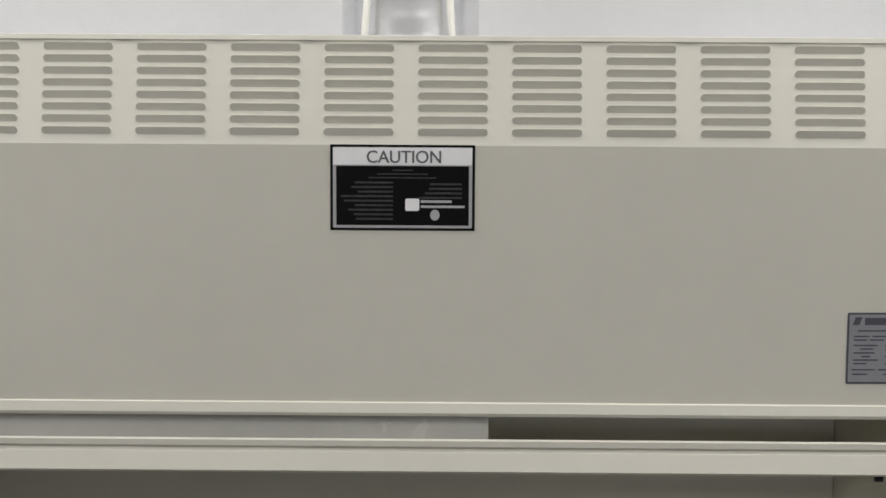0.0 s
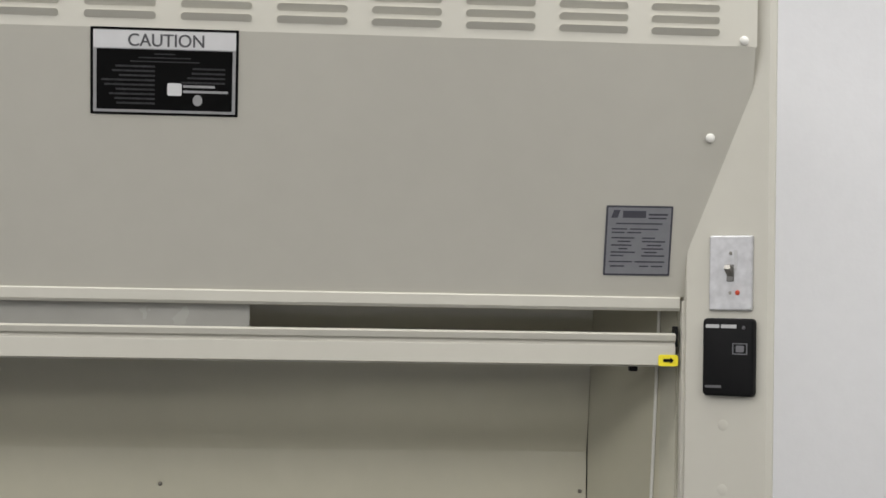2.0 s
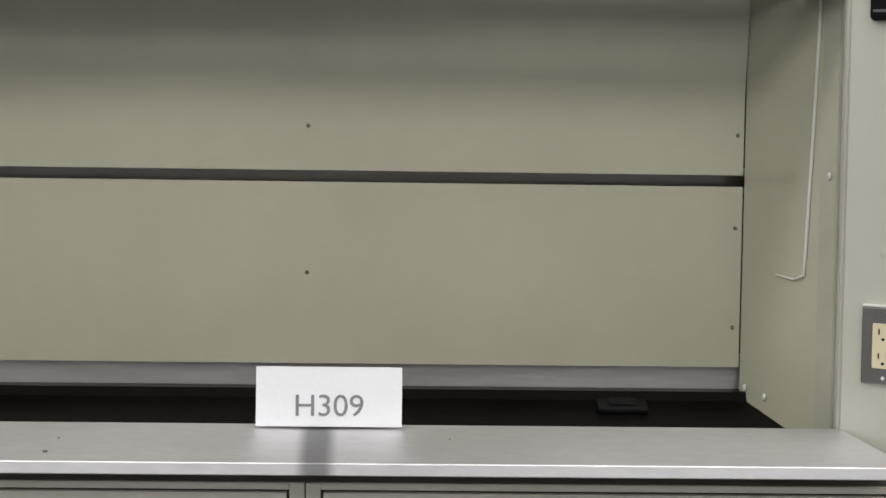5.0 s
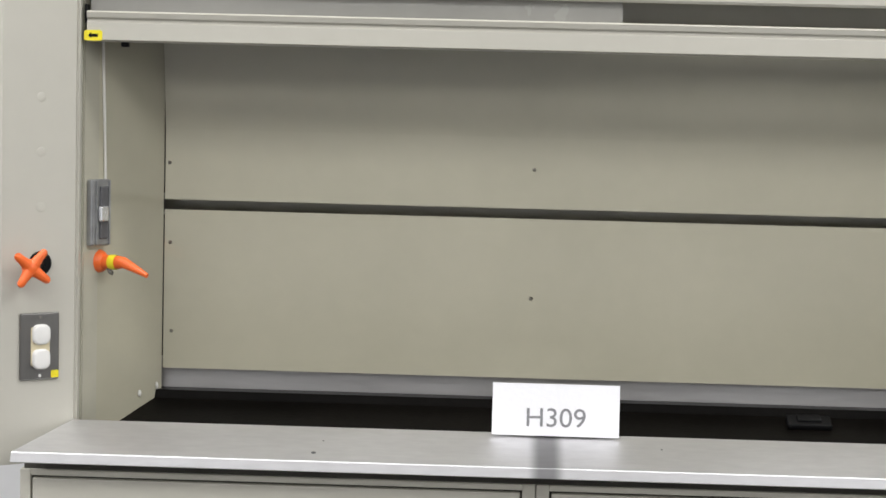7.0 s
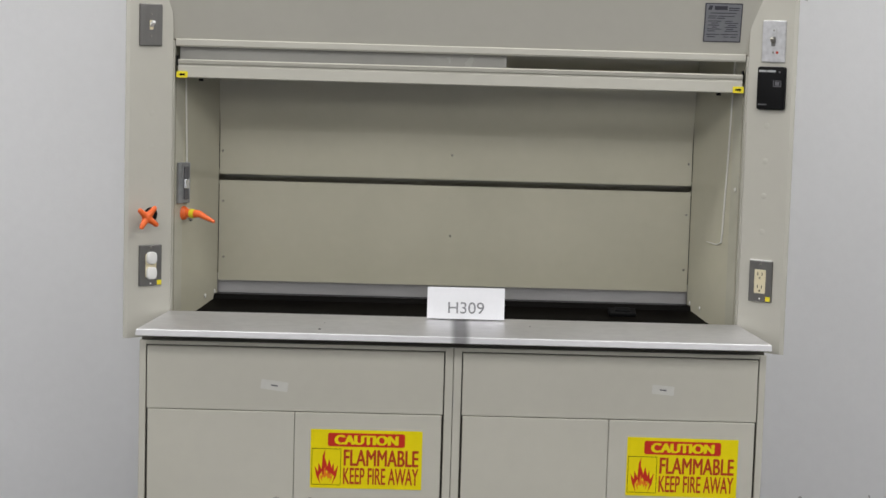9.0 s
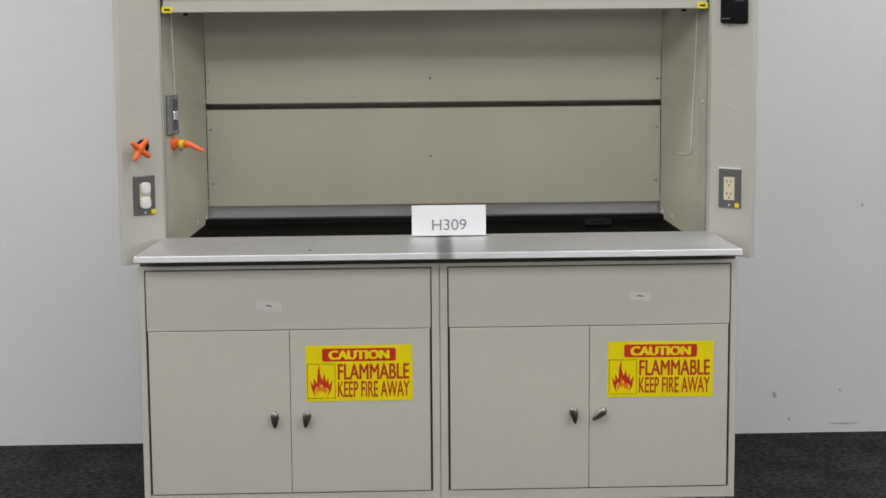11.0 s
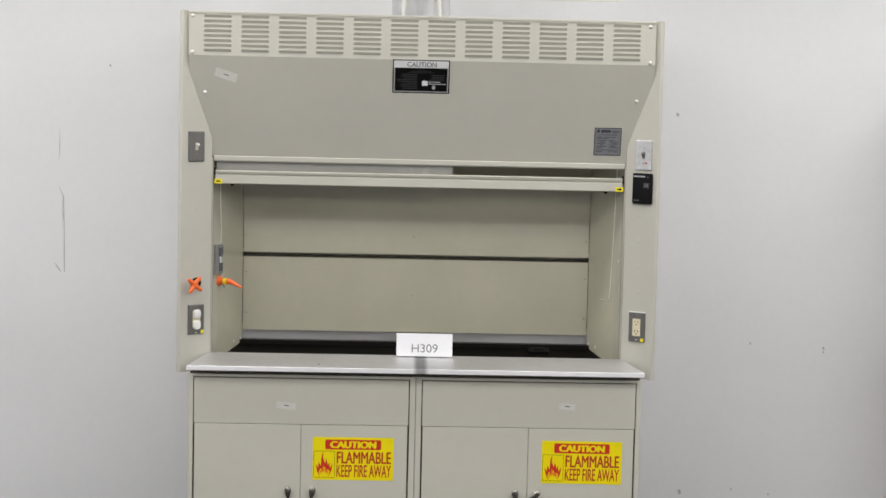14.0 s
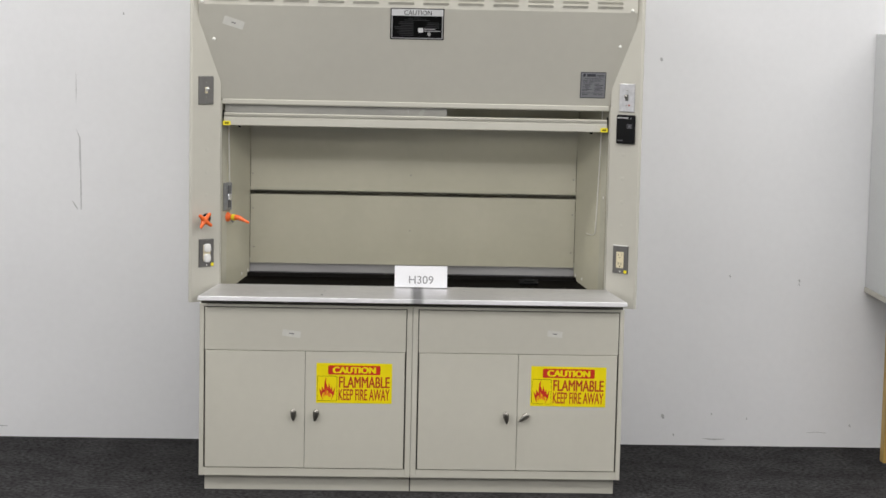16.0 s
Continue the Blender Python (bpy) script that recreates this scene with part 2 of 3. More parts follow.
def lettering(name, text, size, material, parent, at, squeeze=1.0, label="", thick=0.0003, bold=0.0, fit=None):
    """Words in the built-in font, lying in the xz plane and facing -y; at places their middle."""
    cu = bpy.data.curves.new(name, "FONT")
    cu.body, cu.size, cu.align_x, cu.align_y, cu.extrude, cu.offset = text, size, "CENTER", "CENTER", thick, 0.0
    tmp = bpy.data.objects.new(name, cu)
    scene.collection.objects.link(tmp)
    bpy.context.view_layer.update()
    me = bpy.data.meshes.new_from_object(tmp.evaluated_get(bpy.context.evaluated_depsgraph_get()))
    bpy.data.objects.remove(tmp)
    me.transform(Matrix.Rotation(radians(90), 4, "X") @ Matrix.Diagonal((squeeze, 1, 1, 1)))
    if bold:
        bm = bmesh.new()
        for i in range(4):
            start = len(bm.verts)
            bm.from_mesh(me)
            bm.verts.ensure_lookup_table()
            bmesh.ops.translate(bm, vec=((i / 1.5 - 1) * bold, -0.00003 * i, (i % 2 - 0.5) * bold * 0.6), verts=bm.verts[start:])
        bm.to_mesh(me)
        bm.free()
    if fit:
        xs, zs = [v.co.x for v in me.vertices], [v.co.z for v in me.vertices]
        k, q = fit[0] / (max(xs) - min(xs)), fit[1] / (max(zs) - min(zs))
        me.transform(Matrix.Diagonal((k, 1, q, 1)) @ Matrix.Translation((-(max(xs) + min(xs)) / 2, 0, -(max(zs) + min(zs)) / 2)))
    me.materials.clear()
    me.materials.append(material)
    ob = new(name, me)
    ob.parent, ob.matrix_basis = parent, at
    if label:
        ob["label"] = label
    return ob


def rounded_plate(w, h, y0, y1, r, seg=5):
    pts = []
    for cx, cz, a0 in ((w / 2 - r, h / 2 - r, 0), (-w / 2 + r, h / 2 - r, 90), (-w / 2 + r, -h / 2 + r, 180), (w / 2 - r, -h / 2 + r, 270)):
        for i in range(seg + 1):
            a = radians(a0 + 90 * i / seg)
            pts.append((cx + r * math.cos(a), cz + r * math.sin(a)))
    return along_y(pts, y0, y1)


# ---- the room ----
def structure(name, bm, material, label):
    return tagged(part(name, bm, material), label, "", "", "structure")


WALL_Y = 1.0
structure("floor", boxed(-4.2, 4.6, -9.2, 1.5, -0.12, 0), CARPET, "dark grey speckled office carpet floor")
structure("wall_north", boxed(-4.2, 4.6, WALL_Y, 1.5, 0, 3.2), WALL_PAINT, "white painted wall with scuffs and screw holes")
structure("wall_south", boxed(-4.2, 4.6, -9.2, -9.05, 0, 3.2), WALL_PAINT, "plain white painted wall")
structure("wall_west", boxed(-4.2, -4.05, -9.05, WALL_Y, 0, 3.2), WALL_PAINT, "plain white painted wall")
structure("wall_east", boxed(4.45, 4.6, -9.05, WALL_Y, 0, 3.2), WALL_PAINT, "plain white painted wall")
structure("ceiling", boxed(-4.2, 4.6, -9.2, 1.5, 3.2, 3.3), WALL_PAINT, "plain white ceiling")

# ---- the fume hood ----
HALF = 0.915
INNER_F, INNER_B = 0.797, 0.688     # half width inside, at the mouth and at the back
FRONT_Y, BACK_Y = 0.08, 0.32
BEVEL = math.degrees(math.atan2(0.08, 0.105))

hood = thing("fume_hood", "beige painted steel laboratory fume hood with its sash nearly fully raised", "fume hood")

for side in (-1, 1):
    post = along_z([(side * HALF, 0.004), (side * (HALF - 0.003), 0.0), (side * 0.902, 0.0), (side * INNER_F, FRONT_Y), (side * INNER_F, FRONT_Y + 0.03), (side * HALF, FRONT_Y + 0.03)], 0.78, 2.152)
    part("corner_post", post, STEEL_PAINT, hood)
    outer = boxed(side * (HALF - 0.003), side * (HALF - 0.015), FRONT_Y + 0.03, 0.93, 0.78, 2.14)
    part("side_panel", outer, STEEL_PAINT, hood)
    # inner side wall, closing in towards the back
    liner = along_z([(side * INNER_F, FRONT_Y + 0.03), (side * INNER_B, BACK_Y), (side * (INNER_B + 0.012), BACK_Y + 0.01), (side * (INNER_F + 0.012), FRONT_Y + 0.03)], 0.77, 1.95)
    part("inner_side_wall", liner, LINER_PAINT, hood, "glossy beige inner side wall")
    # sash guide
    part("sash_guide", boxed(side * 0.792, side * 0.7985, 0.088, 0.104, 0.83, 1.6), STEEL_PAINT, hood)
    part("guide_strip", boxed(side * 0.7905, side * 0.7965, 0.110, 0.124, 0.83, 1.6), TRACK_PAINT, hood)
    # Added strip whose greyer colour carries the reflections on the wall's front part.
    strip = along_z([(side * (INNER_F - 0.001), FRONT_Y + 0.032), (side * (INNER_F - 0.0238), 0.154), (side * (INNER_F - 0.0214), 0.1545), (side * (INNER_F + 0.002), FRONT_Y + 0.033)], 0.83, 1.6)
    part("front_liner_strip", strip, TRACK_PAINT, hood, "added glossy front strip of the inner wall, greyed for its reflections")

# louvred top panel
part("top_lip", boxed(-0.882, 0.882, -0.003, 0.0, 2.142, 2.151, bevel=0.0012), STEEL_PAINT, hood)
part("louvre_panel", boxed(-0.882, 0.882, 0.0, 0.02, 1.985, 2.15), STEEL_PAINT, hood)


def louvre_mesh():
    w, h, d, r = 0.104, 0.0108, 0.0055, 0.0052
    bm = bmesh.new()
    out = []
    for i in range(13):
        a = math.pi * i / 12
        out.append((w / 2 - r + r * math.sin(a), r * math.cos(a)))
    for i in range(13):
        a = math.pi + math.pi * i / 12
        out.append((-w / 2 + r + r * math.sin(a), r * math.cos(a)))
    back = [bm.verts.new((x, 0.001, z)) for x, z in out]
    front = [bm.verts.new((x, -d * (z + r) / (2 * r) - 0.0002, z)) for x, z in out]
    bm.faces.new(front)
    n = len(out)
    for i in range(n):
        bm.faces.new((back[i], back[(i + 1) % n], front[(i + 1) % n], front[i]))
    bmesh.ops.recalc_face_normals(bm, faces=bm.faces)
    return mesh_of("louvre", bm, STEEL_PAINT)


LOUVRE = louvre_mesh()
for col in range(12):
    for row in range(8):
        ob = new("louvre", LOUVRE)
        ob.parent = hood
        ob.matrix_basis = pose(-0.774 + col * 0.1405, 0, 2.1315 - row * 0.01814)

# sloping face below it, with a rolled lower edge
slope = [(0.0, 1.985), (0.018, 1.985), (0.112, 1.605), (0.098, 1.605)]
part("sloping_front_panel", along_x(slope, -0.88, 0.88), STEEL_PAINT, hood)
hem = [(0.0962, 1.605), (0.112, 1.605), (0.116, 1.594), (0.112, 1.585), (0.098, 1.5835), (0.0945, 1.588), (0.0942, 1.603)]
part("rolled_edge", along_x(hem, -0.79, 0.79), STEEL_PAINT, hood)
part("top_panel", boxed(-0.905, 0.905, 0.02, 0.93, 2.13, 2.142), STEEL_PAINT, hood)
part("rear_panel", boxed(-0.905, 0.905, 0.918, 0.93, 0.78, 2.13), STEEL_PAINT, hood)
part("inner_ceiling", boxed(-0.80, 0.80, 0.118, 0.46, 1.93, 1.942), LINER_PAINT, hood)

# rear baffle in two pieces with a slot between
def baffle(name, profile):
    """A bent sheet across the back, ending a few millimetres short of the side walls."""
    bm = bmesh.new()
    rings = []
    for side in (-1, 1):
        rings.append([bm.verts.new((side * (INNER_F - (y - 0.11) * (INNER_F - INNER_B) / (BACK_Y - 0.11) - 0.0022), y, z)) for y, z in profile])
    lo, hi = rings
    bm.faces.new(lo)
    bm.faces.new(hi[::-1])
    for i in range(len(profile)):
        k = (i + 1) % len(profile)
        bm.faces.new((lo[i], hi[i], hi[k], lo[k]))
    bmesh.ops.recalc_face_normals(bm, faces=bm.faces)
    return part(name, bm, LINER_PAINT, hood)


baffle("lower_baffle", [(BACK_Y, 0.9085), (BACK_Y, 1.2005), (BACK_Y + 0.006, 1.2005), (BACK_Y + 0.006, 0.9085)])
baffle("upper_baffle", [(BACK_Y, 1.219), (BACK_Y, 1.348), (BACK_Y - 0.03, 1.92), (BACK_Y - 0.024, 1.92), (BACK_Y + 0.006, 1.349), (BACK_Y + 0.006, 1.219)])
# Added dark strips behind the baffle ends, corner shade in their colour.
for side in (-1, 1):
    for z0, z1 in ((0.93, 1.19), (1.23, 1.9)):
        part("rear_gap_closer", boxed(side * 0.676, side * 0.712, BACK_Y + 0.010, BACK_Y + 0.018, z0, z1), GAP_SHADE, hood, "dark strip giving the shade in the gap beside the baffle")
part("slot_backing", boxed(-0.70, 0.70, BACK_Y + 0.085, BACK_Y + 0.091, 0.80, 1.9), LINER_PAINT, hood)
part("rear_steel_strip", boxed(-0.694, 0.694, BACK_Y + 0.022, BACK_Y + 0.030, 0.868, 0.925), DULL_STAINLESS, hood, "stainless strip behind the work pan")


def screw_mesh(r=0.0035, material=KNOB_METAL):
    return mesh_of("screw", lathe([(0, 0.0028), (r * 0.6, 0.0026), (r, 0.001), (r, 0)], 10), material, True)


SCREW = screw_mesh()
for x, z in ((-0.678, 1.286), (-0.013, 1.290), (0.676, 1.283), (-0.675, 1.140), (0.675, 1.134), (-0.671, 0.977), (0.674, 0.973), (-0.013, 1.055)):
    ob = new("screw", SCREW)
    ob.parent, ob.matrix_basis = hood, pose(x, BACK_Y, z, 90)
CAPSCREW = mesh_of("white_screw_cap", lathe([(0, 0.006), (0.005, 0.0055), (0.0085, 0.003), (0.009, 0)], 14), CAP_PLASTIC, True)
for x, y, z in ((-0.868, 0.0, 2.133), (0.860, 0.0, 2.131), (-0.868, 0.0, 1.996), (0.862, 0.0, 1.994), (-0.822, 0.034, 1.846), (0.820, 0.034, 1.848)):
    ob = new("white_screw_cap", CAPSCREW)
    ob.parent, ob.matrix_basis = hood, pose(x, y, z, 90) @ Matrix.Diagonal((0.8, 0.8, 0.8, 1))


def on_post(side, x, z, proud=0.0):
    """A pose on the slanted face of a post: local x along the face, -y outwards."""
    y = (0.902 - x) * 0.08 / 0.105
    m = pose(side * x, y, z, 0, 0, -side * BEVEL)
    return m @ pose(0, -proud, 0)


PLUG = mesh_of("hole_plug", lathe([(0, 0.0008), (0.004, 0.0007), (0.0070, 0.0004), (0.0088, 0)], 16), STEEL_PAINT, True)
for side in (-1, 1):
    for z in (1.411, 1.313, 1.217, 1.117) if side > 0 else (1.40, 1.308, 1.215, 1.128):
        ob = new("hole_plug", PLUG)
        ob.parent, ob.matrix_basis = hood, on_post(side, 0.847, z) @ pose(0, 0, 0, 90)

# raised edge of the removable panel in each inner wall
for side in (-1, 1):
    def on_liner(y, z, off=0.003):
        return Vector((side * (INNER_F - (y - 0.11) * (INNER_F - INNER_B) / (BACK_Y - 0.11) - off), y, z))
    edge = [on_liner(0.155, 1.60), on_liner(0.165, 1.35)]
    if side > 0:
        edge += [on_liner(0.178, 1.10), on_liner(0.181, 1.07), on_liner(0.20, 1.062), on_liner(0.24, 1.066)]
    else:
        edge.append(on_liner(0.168, 1.25))
    # Pale plastic colour stands in for the highlight along this edge.
    part("panel_edge", tube(edge, [0.0026, 0.0026, 0.0024, 0.0024, 0.0016, 0.001][:len(edge)], 8), CAP_PLASTIC, hood, smooth=True)
    for y, z in ((0.135, 1.225), (0.262, 0.868), (0.306, 0.877)):
        ob = new("white_screw_cap", CAPSCREW)
        ob.parent = hood
        ob.matrix_basis = Matrix.Translation(on_liner(y, z, 0)) @ pose(0, 0, 0, 0, -side * 90, 0) @ pose(0, 0, 0)
        ob.scale = (0.7, 0.7, 0.7)

# sash
sash = thing("sash", "raised beige sash, grooved handle bar and glass pane with painted grey reflection", "sash")
bar = [(0.100, 1.497), (0.094, 1.500), (0.094, 1.529), (0.097, 1.5325), (0.097, 1.5345), (0.092, 1.5375), (0.090, 1.546), (0.097, 1.549), (0.124, 1.549), (0.124, 1.497)]
part("handle_bar", along_x(bar, -0.783, 0.783), STEEL_PAINT, sash)
part("glass_pane", boxed(-0.78, 0.126, 0.112, 0.117, 1.545, 1.90), REFLECTION_GLASS, sash, "glass pane with the room's grey reflection as its colour")
for side in (-1, 1):
    part("end_cap", boxed(side * 0.783, side * 0.788, 0.096, 0.12, 1.528, 1.56, bevel=0.002), BLACK_PLASTIC, sash)
    tag = part("arrow_tag", rounded_plate(0.031, 0.018, -0.0015, 0, 0.004), YELLOW, sash, "yellow tag with a black arrow", pose(side * 0.772, 0.094, 1.507))
    arrow = [(-0.008, -0.0025), (0.003, -0.0025), (0.003, -0.005), (0.009, 0), (0.003, 0.005), (0.003, 0.0025), (-0.008, 0.0025)]
    part("arrow", along_y([(side * a, b) for a, b in arrow], -0.002, -0.0014), BLACK_INK, tag)
    part("stop", boxed(side * 0.715, side * 0.728, 0.11, 0.124, 1.489, 1.497, bevel=0.002), BLACK_PLASTIC, sash)

# worktop with a sloping stainless sill and a sunken black pan
worktop = thing("worktop", "stainless steel sill and sunken black resin work surface", "worktop")
def sill_edge(y):
    return 0.872 - 0.075 * (y + 0.04) / 0.12
rim = [(-0.036, 0.793), (-0.0435, 0.7955), (-0.0412, 0.8108), (-0.0402, 0.8124), (-0.038, 0.8130), (0.080, 0.8485), (0.083, 0.848), (0.083, 0.842), (-0.026, 0.805), (-0.026, 0.793)]
bm = bmesh.new()
left = [bm.verts.new((-sill_edge(y), y, z)) for y, z in rim]
right = [bm.verts.new((sill_edge(y), y, z)) for y, z in rim]
bm.faces.new(left)
bm.faces.new(right[::-1])
for i in range(len(rim)):
    bm.faces.new((left[i], right[i], right[(i + 1) % len(rim)], left[(i + 1) % len(rim)]))
bmesh.ops.recalc_face_normals(bm, faces=bm.faces)
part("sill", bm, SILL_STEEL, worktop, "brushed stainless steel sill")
pan = [(0.086, 0.78), (0.086, 0.784), (0.302, 0.855), (0.305, 0.870), (0.352, 0.870), (0.352, 0.78)]
part("work_pan", along_x(pan, -0.80, 0.80), BLACK_RESIN, worktop, "matt black resin work pan")
for x, y, r in ((-0.372, -0.012, 0.004), (0.21, 0.035, 0.0016), (-0.36, 0.03, 0.0014)):
    part("speck", lathe([(0, 0.0012), (r, 0.0008), (r * 1.1, 0)], 9), GREY_INK, worktop, "dark speck", pose(x, y, 0.8155 + (y + 0.028) * 0.033 / 0.108, 17))
# Board takes a dark colour in place of the sill's shadow.
part("under_board", boxed(-0.862, 0.862, 0.006, 0.9, 0.776, 0.7925), GAP_SHADE, worktop, "board under the sill, coloured dark for the overhang's shade")

# ---- base cabinets ----
def door_knob(parent, x, z, tilt):
    """A teardrop pull on a short stem."""
    k = part("knob", lathe([(0, 0.0), (0.006, 0.0), (0.005, 0.016)], 12), KNOB_METAL, parent, "dark aged metal teardrop knob", pose(x, -0.001, z, 90), True)
    bm = lathe([(0, -0.026), (0.004, -0.022), (0.008, -0.010), (0.011, 0.004), (0.0105, 0.012), (0.006, 0.018), (0, 0.020)], 14)
    bmesh.ops.scale(bm, vec=(1, 0.55, 1), verts=bm.verts)
    g = part("grip", bm, KNOB_METAL, k, "", pose(0, 0, 0.019) @ Matrix.Scale(1.14, 4) @ pose(0, 0, 0, -90) @ pose(0, 0, 0, 0, tilt, 0), True)
    return k


def base_cabinet(x0, x1, label, knob_tilts, inner_left, inner_right):
    """One cabinet: carcass, drawer front, two doors with knobs, recessed plinth."""
    c = thing("base_cabinet", label, "cabinet", pose((x0 + x1) / 2, 0, 0), "base cabinets under the hood")
    w = (x1 - x0) / 2
    body = bmesh.new()
    box(body, -w + 0.003, w - 0.003, 0.04, 0.737, 0.066, 0.773)
    part("body", body, CABINET_PAINT, c)
    # Added sheet, coloured dark for the shade between the fronts.
    part("shadow_gap", boxed(-w + 0.004, w - 0.004, 0.012, 0.04, 0.07, 0.772), GAP_SHADE, c, "dark sheet giving the shade behind the door gaps")
    fl, fr = inner_left, inner_right
    part("stile", boxed(-w, -w + fl, 0.0, 0.74, 0.064, 0.776, bevel=0.0015), CABINET_PAINT, c)
    part("stile", boxed(w - fr, w, 0.0, 0.74, 0.064, 0.776, bevel=0.0015), CABINET_PAINT, c)
    part("bottom_rail", boxed(-w + fl, w - fr, 0.0, 0.03, 0.064, 0.097, bevel=0.0015), CABINET_PAINT, c)
    part("top_rail", boxed(-w + fl, w - fr, 0.0, 0.03, 0.7655, 0.776, bevel=0.001), CABINET_PAINT, c)
    a, b = -w + fl + 0.0035, w - fr - 0.0035
    part("drawer_front", boxed(a, b, -0.001, 0.02, 0.5865, 0.7615, bevel=0.002), CABINET_PAINT, c, "plain drawer front")
    mid = (a + b) / 2
    for (d0, d1, kx, tilt) in ((a + 0.003, mid - 0.0007, mid - 0.046, knob_tilts[0]), (mid + 0.0007, b - 0.003, mid + 0.046 if knob_tilts[1] < 30 else mid + 0.03, knob_tilts[1])):
        d = part("door", boxed(d0, d1, -0.002, 0.018, 0.1, 0.5847, bevel=0.002), CABINET_PAINT, c)
        door_knob(d, kx, 0.327, tilt)
    part("plinth", boxed(-w + 0.022, w - 0.0015, 0.03, 0.06, 0.0, 0.064) if x0 < -0.1 else boxed(-w + 0.0015, w - 0.022, 0.03, 0.06, 0.0, 0.064), CABINET_PAINT, c)
    return c


base_cabinet(-0.868, -0.0008, "beige steel base cabinet with one drawer and two closed doors", (0, 8), 0.018, 0.022)
base_cabinet(0.0008, 0.868, "beige steel base cabinet, one door knob turned aslant", (-8, 50), 0.022, 0.018)


def flame_points(s):
    return [(a * s, b * s) for a, b in ((-0.45, -0.5), (-0.75, -0.1), (-0.9, 0.35), (-0.62, 0.1), (-0.6, 0.5), (-0.35, 0.2), (-0.28, 0.85), (-0.1, 1.15), (-0.12, 0.75), (0.1, 0.35), (0.22, 0.72), (0.42, 0.25), (0.55, 0.55), (0.62, 0.1), (0.92, 0.42), (0.78, -0.1), (0.45, -0.5), (0.62, -0.1), (0.38, 0.02), (0.3, -0.25), (0.05, 0.2), (-0.08, 0.05), (-0.22, -0.15), (-0.32, 0.1), (-0.5, -0.05), (-0.55, -0.15))]


def flammable_sign(x, z, tilt):
    s = thing("flammable_warning_sign", "glossy yellow and red flammable warning sticker on a cabinet door", "sign", pose(x, -0.0022, z) @ pose(0, 0, 0, 0, tilt, 0), "door stickers")
    w, h = 0.310, 0.166
    part("sheet", rounded_plate(w, h, -0.0006, 0, 0.002), SIGN_YELLOW, s)
    part("red_banner", rounded_plate(0.214, 0.038, -0.0009, -0.0005, 0.006), SIGN_RED, s, "red banner", pose(0, 0, 0.0545))
    lettering("word_caution", "CAUTION", 0.036, SIGN_YELLOW, s, pose(0, -0.001, 0.0545), 1.0, "yellow lettering", bold=0.0026, fit=(0.178, 0.0270))
    lettering("word_flammable", "FLAMMABLE", 0.060, SIGN_DARK_RED, s, pose(0.0415, -0.0008, 0.0045), 1.0, "dark red lettering", bold=0.0017, fit=(0.208, 0.046))
    lettering("words_keep_fire_away", "KEEP FIRE AWAY", 0.060, SIGN_DARK_RED, s, pose(0.0415, -0.0008, -0.0475), 1.0, "dark red lettering", bold=0.0012, fit=(0.209, 0.047))
    fx, fz = -0.1105, -0.0226
    fw, fh = 0.081, 0.103
    t = 0.0012
    for (a0, a1, b0, b1) in ((-fw / 2, fw / 2, fh / 2 - t, fh / 2), (-fw / 2, fw / 2, -fh / 2, -fh / 2 + t), (-fw / 2, -fw / 2 + t, -fh / 2 + t, fh / 2 - t), (fw / 2 - t, fw / 2, -fh / 2 + t, fh / 2 - t)):
        part("frame_line", boxed(fx + a0, fx + a1, -0.0009, -0.0005, fz + b0, fz + b1), BLACK_INK, s)
    part("flame", along_y(flame_points(0.040), -0.0009, -0.0005), SIGN_RED, s, "red flame drawing", pose(fx, 0, fz - 0.020) @ Matrix.Diagonal((0.9, 1, 1.5, 1)))
    part("inner_flame", along_y([(a * 0.55, b * 0.6) for a, b in flame_points(0.037)], -0.0012, -0.0008), SIGN_ORANGE, s, "orange flame drawing", pose(fx, 0, fz - 0.030) @ Matrix.Diagonal((1, 1, 1.2, 1)))
    return s


flammable_sign(-0.2355, 0.456, 0.0)
flammable_sign(0.645, 0.4545, 0.3)


def tape_patch(m, w, h):
    s = thing("tape_patch", "torn patch of clear tape with a dark dash", "sticker", m, "tape patches")
    part("film", rounded_plate(w, h, -0.0005, 0, 0.003), TAPE, s)
    part("dash", boxed(-0.009, 0.009, -0.0009, -0.0004, -0.0018, 0.0018), GREY_INK, s)
    return s


tape_patch(pose(-0.494, -0.0012, 0.658) @ pose(0, 0, 0, 0, 7, 0), 0.075, 0.027)
tape_patch(pose(0.584, -0.0012, 0.672) @ pose(0, 0, 0, 0, 5, 0), 0.062, 0.026)
SLOPE_TILT = math.degrees(math.atan2(0.098, 0.380))


def on_slope(x, z, proud=0.0):
    y = (1.985 - z) * 0.098 / 0.380
    return pose(x, y, z, SLOPE_TILT, 0, 0) @ pose(0, -proud, 0)


tape_patch(on_slope(-0.742, 1.913, 0.0005) @ pose(0, 0, 0, 0, 18, 0), 0.085, 0.034)

# ---- labels on the hood ----
cau = thing("caution_label", "black and white caution label on the sloping hood front", "label", on_slope(-0.0055, 1.9235, 0.0004) @ Matrix.Diagonal((1.01, 1, 1.04, 1)))
part("backing", rounded_plate(0.214, 0.124, -0.0006, 0, 0.001), BLACK_INK, cau)
part("silver_border", rounded_plate(0.206, 0.117, -0.0009, -0.0005, 0.001), LABEL_SILVER, cau, "silver border")
part("white_header", boxed(-0.103, 0.103, -0.0012, -0.0008, 0.033, 0.0575), LABEL_WHITE, cau, "white header")
part("black_field", boxed(-0.0982, 0.0982, -0.0012, -0.0008, -0.0545, 0.0315), BLACK_INK, cau, "black field")
